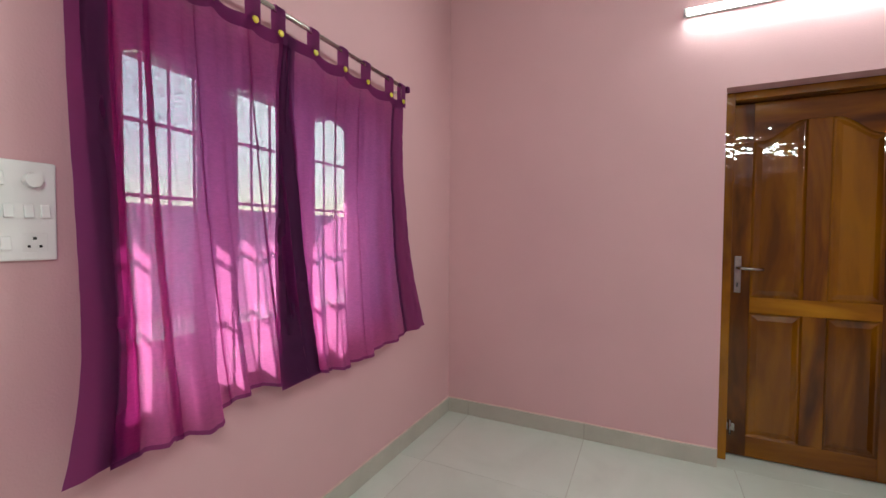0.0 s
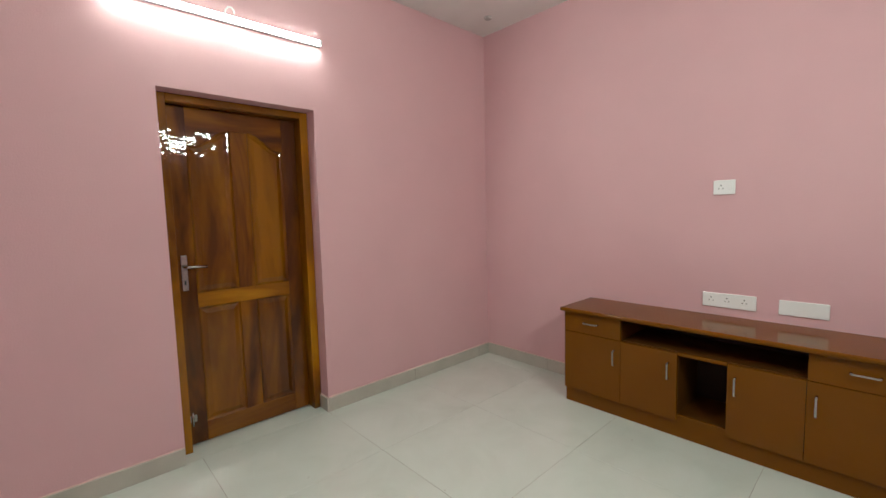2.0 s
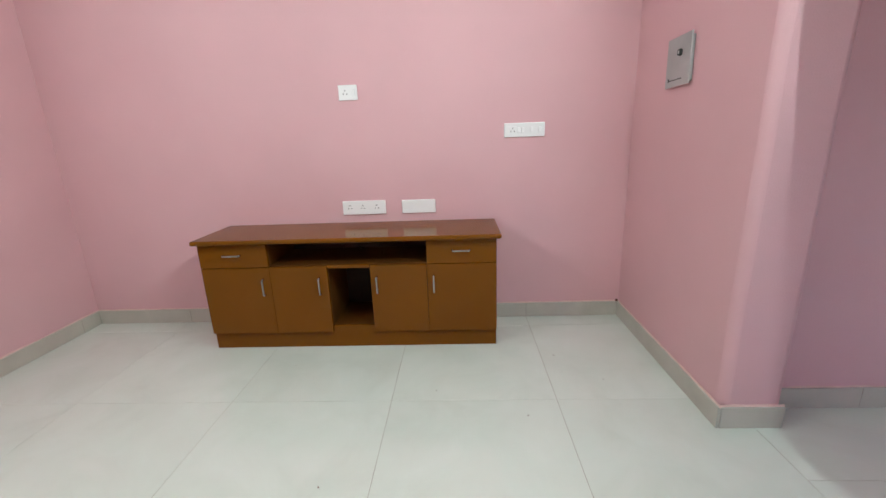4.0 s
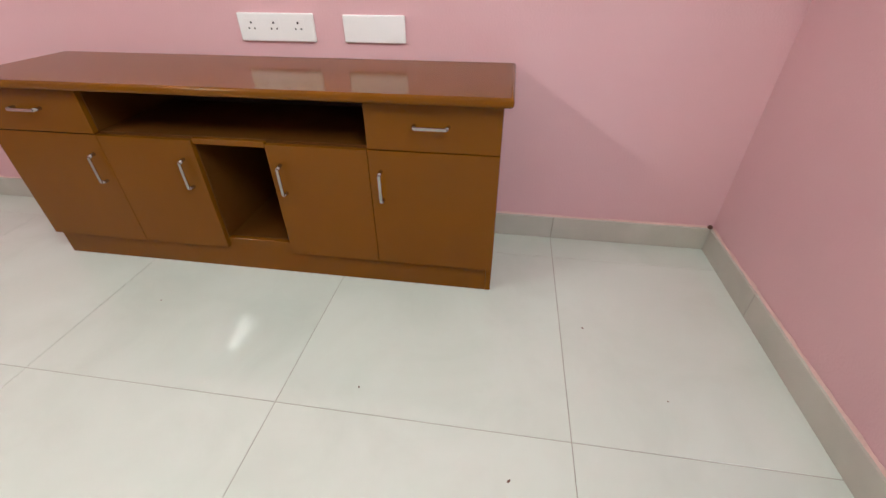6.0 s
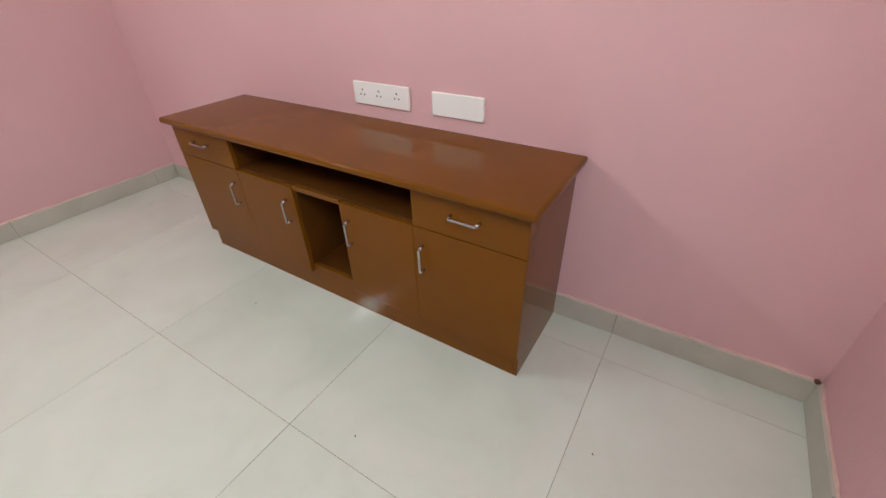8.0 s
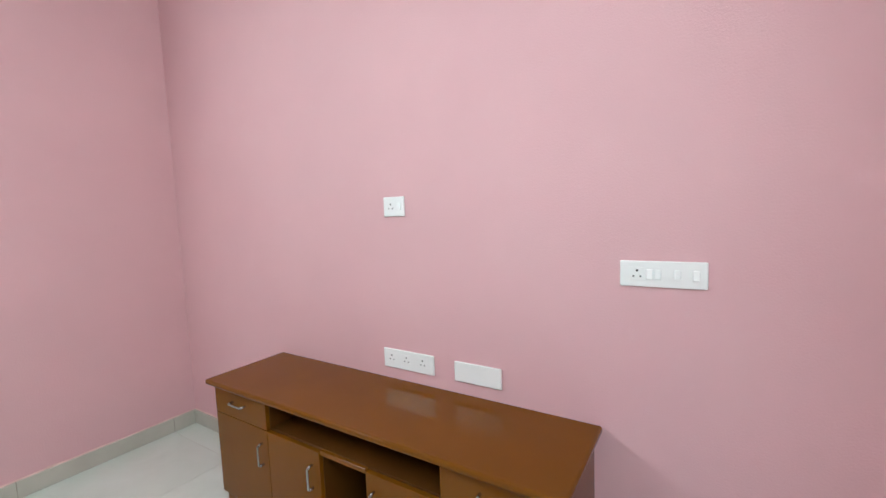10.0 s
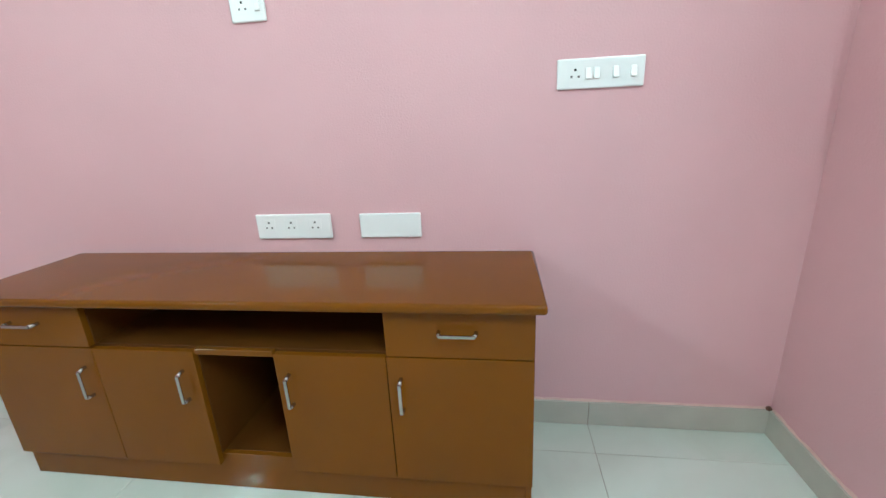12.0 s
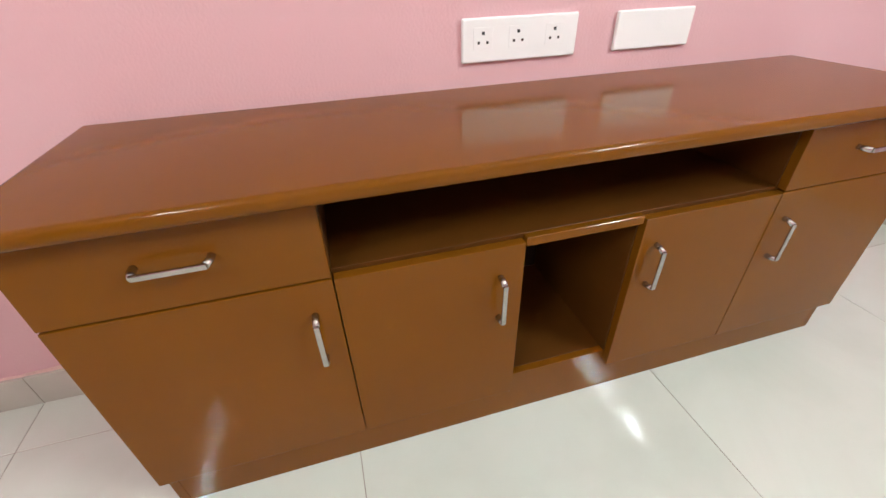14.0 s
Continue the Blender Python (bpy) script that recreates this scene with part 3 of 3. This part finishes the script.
def build_door():
    x0, x1, top = DOOR
    fy, fd, ly = NORTH + 0.105, 0.10, NORTH + 0.188
    ix0, ix1, iz = x0 + 0.058, x1 - 0.057, top - 0.046
    door = tagged(thing("door_1", "closed varnished teak panel door with steel lever handle", "door", ((x0 + x1) / 2, ly, 0)), kind="structure")
    o = Vector(door.location)

    def put(name, bm, mat, parent=door, text=""):
        bmesh.ops.translate(bm, vec=-o, verts=bm.verts[:])
        return part(name, bm, mat, parent, text)
    put("jamb", box(x0, ix0, fy, fy + fd + 0.02, 0, top, 0.004), TEAK_PALE, text="golden varnished teak jamb")
    put("jamb", box(ix1, x1, fy, fy + fd + 0.02, 0, top, 0.004), TEAK_PALE, text="golden varnished teak jamb")
    put("head", box(ix0, ix1, fy, fy + fd + 0.02, iz, top, 0.004), TEAK_PALE_RAIL)
    a, b = ix0 + 0.003, ix1 - 0.003
    lo, hi = 0.008, iz - 0.003
    back = ly + 0.034
    s1, m0, m1, s2 = a + 0.102, 0.858, 0.962, b - 0.100
    put("stile", box(a, s1, ly, back, lo, hi, 0.002, 1), TEAK)
    put("stile", box(s2, b, ly, back, lo, hi, 0.002, 1), TEAK)
    put("rail", box(s1, s2, ly, back, lo, 0.130, 0.002, 1), TEAK_RAIL)
    put("rail", box(s1, s2, ly, back, 0.860, 0.952, 0.002, 1), TEAK_PALE_RAIL, text="pale streaked lock rail")
    put("mullion", box(m0, m1, ly, back, 0.130, 0.860, 0.002, 1), TEAK)
    put("mullion", box(m0, m1, ly, back, 0.952, 1.9545, 0.002, 1), TEAK)

    # the top rail, cut to a low double ogee over the two upper panels
    def curve(x):
        f = min(abs(x - m0), abs(x - m1)) / (m0 - s1) if not m0 < x < m1 else 0.0
        return 1.955 - 0.105 * (0.5 - 0.5 * math.cos(math.pi * min(max((f - 0.05) / 0.8, 0), 1)))
    bm = bmesh.new()
    n = 40
    cols = []
    for i in range(n + 1):
        x = s1 + (s2 - s1) * i / n
        cols.append([bm.verts.new(p) for p in ((x, ly, curve(x)), (x, ly, hi), (x, back, hi), (x, back, curve(x)))])
    for c0, c1 in zip(cols, cols[1:]):
        for k in range(4):
            bm.faces.new((c0[k], c0[(k + 1) % 4], c1[(k + 1) % 4], c1[k]))
    put("rail", bm, TEAK_RAIL)
    # raised and fielded panels
    for xa, xb in ((s1, m0), (m1, s2)):
        for za, zb, arch in ((0.130, 0.860, False), (0.952, None, True)):
            k = 10

            def outline(inset):
                p = [(xa + inset, za + inset), (xb - inset, za + inset)]
                for i in range(k + 1):
                    x = xb - inset + (xa - xb + 2 * inset) * i / k
                    p.append((x, (curve(x) if arch else zb) - inset))
                return p
            bm = bmesh.new()
            panel_ring(bm, outline(-0.002), ly + 0.001, outline(0.008), ly + 0.012)
            panel_ring(bm, outline(0.008), ly + 0.012, outline(0.016), ly + 0.013)
            last = panel_ring(bm, outline(0.016), ly + 0.013, outline(0.042), ly + 0.003)
            bm.faces.new(last)
            bmesh.ops.remove_doubles(bm, verts=bm.verts[:], dist=1e-5)
            put("panel", bm, TEAK_PANEL)
    # lever handle on a long plate
    hx = 0.553
    plate = put("lock_plate", box(hx - 0.018, hx + 0.018, ly - 0.006, ly, 0.975, 1.19, 0.003), STEEL, text="brushed steel lock plate")
    put("lever", tube([(hx, ly - 0.004, 1.122), (hx, ly - 0.045, 1.122), (hx + 0.012, ly - 0.055, 1.121), (hx + 0.115, ly - 0.055, 1.117)], 0.0085, 10), STEEL, plate)
    put("keyhole", box(hx - 0.004, hx + 0.004, ly - 0.0068, ly - 0.004, 1.01, 1.035, 0.001, 1), HOLE, plate)
    bolt = put("bolt", tube([(0.535, ly - 0.012, 0.13), (0.535, ly - 0.012, 0.215)], 0.007, 10), STEEL, text="small steel tower bolt")
    put("bolt_plate", box(0.518, 0.560, ly - 0.005, ly, 0.15, 0.195, 0.002, 1), STEEL, bolt)


build_door()


# ---- tube lights ----
def build_tube(label, xa, xb, wall_y, out, z, glow):
    """A tube on a wall that runs along x; out is the way into the room along y."""
    lamp = thing("tube_light", label, "tube light", ((xa + xb) / 2, wall_y, z), "wall tube lights")
    h = (xb - xa) / 2

    def ybox(x0, x1, d0, d1, z0, z1, bevel):
        return box(x0, x1, min(out * d0, out * d1), max(out * d0, out * d1), z0, z1, bevel)
    part("batten", ybox(-h + 0.004, h - 0.004, 0, 0.022, -0.019, 0.019, 0.003), BATTEN, lamp, "white batten housing")
    for s in (-1, 1):
        part("end_cap", ybox(s * h - 0.008, s * h + 0.008, 0.001, 0.046, -0.021, 0.021, 0.005), BATTEN, lamp)
    profile = [(0.0215, 0.0175), (0.030, 0.0172), (0.0365, 0.0155), (0.0405, 0.0125), (0.0415, 0.0115)]

    def shell(points):
        bm = bmesh.new()
        rows = [[bm.verts.new((x, out * d, z)) for d, z in points] for x in (-h + 0.009, h - 0.009)]
        for k in range(len(points) - 1):
            bm.faces.new((rows[0][k], rows[0][k + 1], rows[1][k + 1], rows[1][k]))
        return bm
    # the bright lens is turned a little towards the floor
    part("lens", shell([(0.0416, 0.0116), (0.0418, -0.004), (0.0405, -0.0125), (0.0365, -0.0155), (0.033, -0.0165)]), glow, lamp, "glowing white front lens")
    part("diffuser", shell(profile), FROST, lamp, "softly glowing frosted side")
    part("diffuser", shell([(d, -z) for d, z in [(0.0215, 0.0175), (0.033, 0.0165)]]), FROST, lamp, "softly glowing frosted side")
    return lamp


build_tube("lit white tube light on a batten above the door", 0.241, 1.404, NORTH, -1, 2.563, TUBES[0])
build_tube("lit white tube light above the wide opening", 0.54, 1.69, SOUTH, 1, 2.48, TUBES[1])
hook = thing("cable_clip", "small white cable loop on the wall above the tube", "cable clip", (0.845, NORTH, 2.60))
part("loop", tube([(-0.022, -0.006, -0.02), (-0.02, -0.012, 0.012), (-0.006, -0.016, 0.034), (0.012, -0.016, 0.036), (0.026, -0.012, 0.026), (0.03, -0.004, 0.01)], 0.005, 8), PLASTIC, hook)
rose = thing("ceiling_cap", "small round grey cap on the ceiling", "ceiling cap", (2.83, 2.53, CEIL))
bm = bmesh.new()
bmesh.ops.create_cone(bm, cap_ends=True, segments=20, radius1=0.028, radius2=0.036, depth=0.014, matrix=Matrix.Translation((0, 0, -0.007)))
part("cap", bm, GREY, rose)


# ---- switch plates ----
def pins(bm_list, y, z, s=1.0):
    """Three pin holes of a socket, facing out along local -x."""
    for dy, dz, r in ((0.0, 0.011, 0.0036), (0.0105, -0.008, 0.003), (-0.0105, -0.008, 0.003)):
        bm_list.append((y + dy * s, z + dz * s, r * s))


def build_plate(name, label, at, turn, w, h, items):
    """A plate on a wall. Local x points out of the wall, y along it, z up. items: (kind, y, z)."""
    p = thing(name, label, "switch board", at)
    p.rotation_euler = (0, 0, radians(turn))
    part("plate", box(0, 0.011, -w / 2, w / 2, -h / 2, h / 2, 0.0045, 3), PLASTIC, p)
    for kind, y, z in items:
        if kind == "socket":
            s = part("socket", box(0.006, 0.0114, y - 0.024, y + 0.024, z - 0.0235, z + 0.0235, 0.0012, 1), PLASTIC, p)
            holes = []
            pins(holes, y, z)
            for hy, hz, r in holes:
                part("pin_hole", box(0.010, 0.0119, hy - r, hy + r, hz - r, hz + r, 0.0006, 1), HOLE, s)
        elif kind == "rocker":
            bm = box(0.006, 0.0160, y - 0.0088, y + 0.0088, z - 0.016, z + 0.016, 0.002)
            for v in bm.verts:
                if v.co.x > 0.010:
                    v.co.x += 0.0028 * (-(v.co.z - z) / 0.016)
            part("rocker", bm, PLASTIC, p)
        elif kind == "knob":
            bm = bmesh.new()
            bmesh.ops.create_cone(bm, cap_ends=True, segments=22, radius1=0.019, radius2=0.016, depth=0.016,
                                  matrix=Matrix.Translation((0.018, y, z)) @ Matrix.Rotation(radians(90), 4, "Y"))
            part("knob", bm, PLASTIC, p)
    return p


def east_y(y, mid):
    """Local place along a plate that faces west."""
    return mid - y


X = EAST
build_plate("socket_board", "white wall plate with three sockets above the cabinet", (X, 0.800, 0.801), 180, 0.288, 0.092,
            [("socket", east_y(0.894, 0.8), 0.004), ("socket", east_y(0.808, 0.8), 0.004), ("socket", east_y(0.716, 0.8), 0.004)])
build_plate("blank_board", "blank white wall plate above the cabinet", (X, 0.438, 0.800), 180, 0.222, 0.088, [])
build_plate("switch_board", "white wall plate with a socket and four switches", (X, -0.246, 1.260), 180, 0.252, 0.086,
            [("socket", east_y(-0.173, -0.246), 0), ("rocker", east_y(-0.211, -0.246), 0), ("rocker", east_y(-0.235, -0.246), 0), ("rocker", east_y(-0.290, -0.246), 0), ("rocker", east_y(-0.340, -0.246), 0)])
build_plate("socket_board", "small white wall plate with one socket and switch", (X, 0.842, 1.519), 180, 0.118, 0.09,
            [("socket", east_y(0.858, 0.842), 0), ("rocker", east_y(0.806, 0.842), 0)])
build_plate("switch_board", "large white switch plate beside the curtain", (WEST, 0.445, 1.347), 0, 0.215, 0.233,
            [("knob", 0.062, 0.072), ("rocker", 0.005, 0.072), ("rocker", -0.05, 0.072), ("rocker", 0.085, 0.0), ("rocker", 0.055, 0.0), ("rocker", 0.02, 0.0),
             ("rocker", -0.03, 0.0), ("socket", 0.065, -0.075), ("rocker", 0.015, -0.075), ("socket", -0.06, -0.075)])


# ---- distribution box ----
def build_fuse_box():
    b = thing("fuse_box", "grey steel distribution box with a black knob", "fuse box", (2.575, SOUTH, 1.545))
    b.rotation_euler = (0, radians(1.5), 0)
    part("body", box(-0.105, 0.088, 0, 0.016, -0.100, 0.100, 0.003), GREY, b)
    cover = part("cover", box(-0.118, 0.100, 0.016, 0.024, -0.112, 0.112, 0.003), GREY, b)
    bm = bmesh.new()
    bmesh.ops.create_cone(bm, cap_ends=True, segments=20, radius1=0.017, radius2=0.014, depth=0.012,
                          matrix=Matrix.Translation((-0.03, 0.029, 0.036)) @ Matrix.Rotation(radians(-90), 4, "X"))
    part("knob", bm, HOLE, cover, "black plastic knob")
    part("knob_button", box(-0.037, -0.023, 0.033, 0.0365, 0.029, 0.043, 0.002), GREY, cover, "grey push button in the knob")
    part("mark", box(0.062, 0.074, 0.0235, 0.0247, -0.085, -0.070), HOLE, cover, "small dark printed mark")
    for k in range(5):
        part("print_bar", box(0.040 - 0.024 * k, 0.058 - 0.024 * k, 0.0235, 0.0246, -0.083, -0.078), HOLE, cover)


build_fuse_box()
nest = thing("wasp_nest", "small dried mud nest in the wall corner", "nest", (EAST - SK, SOUTH + SK, 0.100))
bm = bmesh.new()
bmesh.ops.create_icosphere(bm, subdivisions=3, radius=0.0095)
for v in bm.verts:
    v.co *= 1 + 0.35 * noise.noise(v.co * 90)
    v.co += Vector((-0.004, 0.004, 0.012))
part("lump", bm, MUD, nest)


# ---- cabinet ----
def build_cabinet():
    c = thing("tv_cabinet", "low brown laminate television cabinet against the pink wall", "cabinet", (2.88, 0.835, 0))
    o = Vector(c.location)

    def put(name, bm, parent=c, mat=LAMINATE, text=""):
        bmesh.ops.translate(bm, vec=-o, verts=bm.verts[:])
        return part(name, bm, mat, parent, text)
    front, face = 2.698, 2.677
    back = EAST - SK - 0.001
    ya, yb = -0.037, 1.713
    # top with a half-round front and ends
    bm = box(2.641, back + 0.013, -0.062, 1.732, 0.677, 0.704, 0.010, 4)
    for f in bm.faces:
        f.smooth = f.calc_area() < 0.02
    put("top", bm)
    for y in (ya + 0.002, yb - 0.020):
        put("side_panel", box(front, back, y, y + 0.018, 0, 0.676, 0.0008, 1))
    put("plinth", box(front, front + 0.018, ya + 0.0205, yb - 0.0205, 0, 0.1385, 0.0008, 1))
    put("bottom", box(front + 0.0185, back - 0.006, ya + 0.0205, yb - 0.0205, 0.104, 0.138, 0.0008, 1), mat=INNER_SHADED)
    # the back's colour carries the shade deep in the niches
    put("back_panel", box(back - 0.006, back, ya + 0.0205, yb - 0.0205, 0.138, 0.676), mat=HARDBOARD_SHADED, text="hardboard back darkened with recess shade")
    d = 0.018
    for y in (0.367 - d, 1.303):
        put("divider", box(front, back - 0.007, y, y + d, 0.138, 0.676, 0.0008, 1), mat=INNER_SHADED)
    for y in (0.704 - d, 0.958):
        put("divider", box(front, back - 0.007, y, y + d, 0.138, 0.515, 0.0008, 1), mat=INNER_SHADED)
    put("shelf", box(front, back - 0.007, 0.3675, 1.3025, 0.5152, 0.534, 0.0008, 1), mat=INNER_SHADED)
    put("shelf_edge", box(face + 0.004, front, 0.706, 0.956, 0.514, 0.5335, 0.0015, 1))

    def handle(parent, y, z, upright):
        """A bowed steel bar between two posts."""
        h = 0.050
        if upright:
            bar = box(face - 0.029, face - 0.0235, y - 0.0048, y + 0.0048, z - h + 0.002, z + h - 0.002, 0.0016, 2)
        else:
            bar = box(face - 0.029, face - 0.0235, y - h + 0.002, y + h - 0.002, z - 0.0048, z + 0.0048, 0.0016, 2)
        bar = put("handle", bar, parent, STEEL, "slim steel bar handle")
        for s in (-h, h):
            ends = [(face + 0.0004, s), (face - 0.003, s), (face - 0.010, s), (face - 0.0245, s * 0.90)]
            put("post", tube([(x, y, z + d) if upright else (x, y + d, z) for x, d in ends], 0.0058, 12), bar, STEEL)

    g = 0.0011
    for y0, y1, hy in ((ya, 0.369, 0.330), (0.369, 0.704, 0.664), (0.958, 1.302, 1.006), (1.302, yb, 1.343)):
        z1 = 0.5275 if y0 < 0 or y1 > 1.5 else 0.5265
        leaf = put("door", box(face, front - 0.001, y0 + g, y1 - g, 0.107, z1, 0.0014, 2))
        handle(leaf, hy, 0.410, True)
    for y0, y1, hy in ((ya, 0.3675, 0.167), (1.3025, yb, 1.508)):
        drawer = put("drawer", box(face, front - 0.001, y0 + g, y1 - g, 0.5315, 0.674, 0.0014, 2))
        handle(drawer, hy, 0.610, False)


build_cabinet()


# ---- dirt on the floor ----
bm = bmesh.new()
rng = random.Random(4)
for x, y in ((2.47, 1.13), (2.22, 0.31), (2.30, -0.55), (2.02, -0.12), (1.62, 0.72), (2.55, -0.35), (1.35, 1.6), (0.9, 2.2)):
    r = rng.uniform(0.0018, 0.0035)
    made = bmesh.ops.create_icosphere(bm, subdivisions=1, radius=r)["verts"]
    turn = rng.uniform(0, 3)
    for v in made:
        v.co = Vector((v.co.x * 1.8, v.co.y, v.co.z * 0.5 + r * 0.5))
        v.co.rotate(Euler((0, 0, turn)))
        v.co += Vector((x, y, 0))
tagged(part("dirt_specks", bm, MUD), "few tiny dark dirt specks on the tiles", "dirt", "", "stuff")
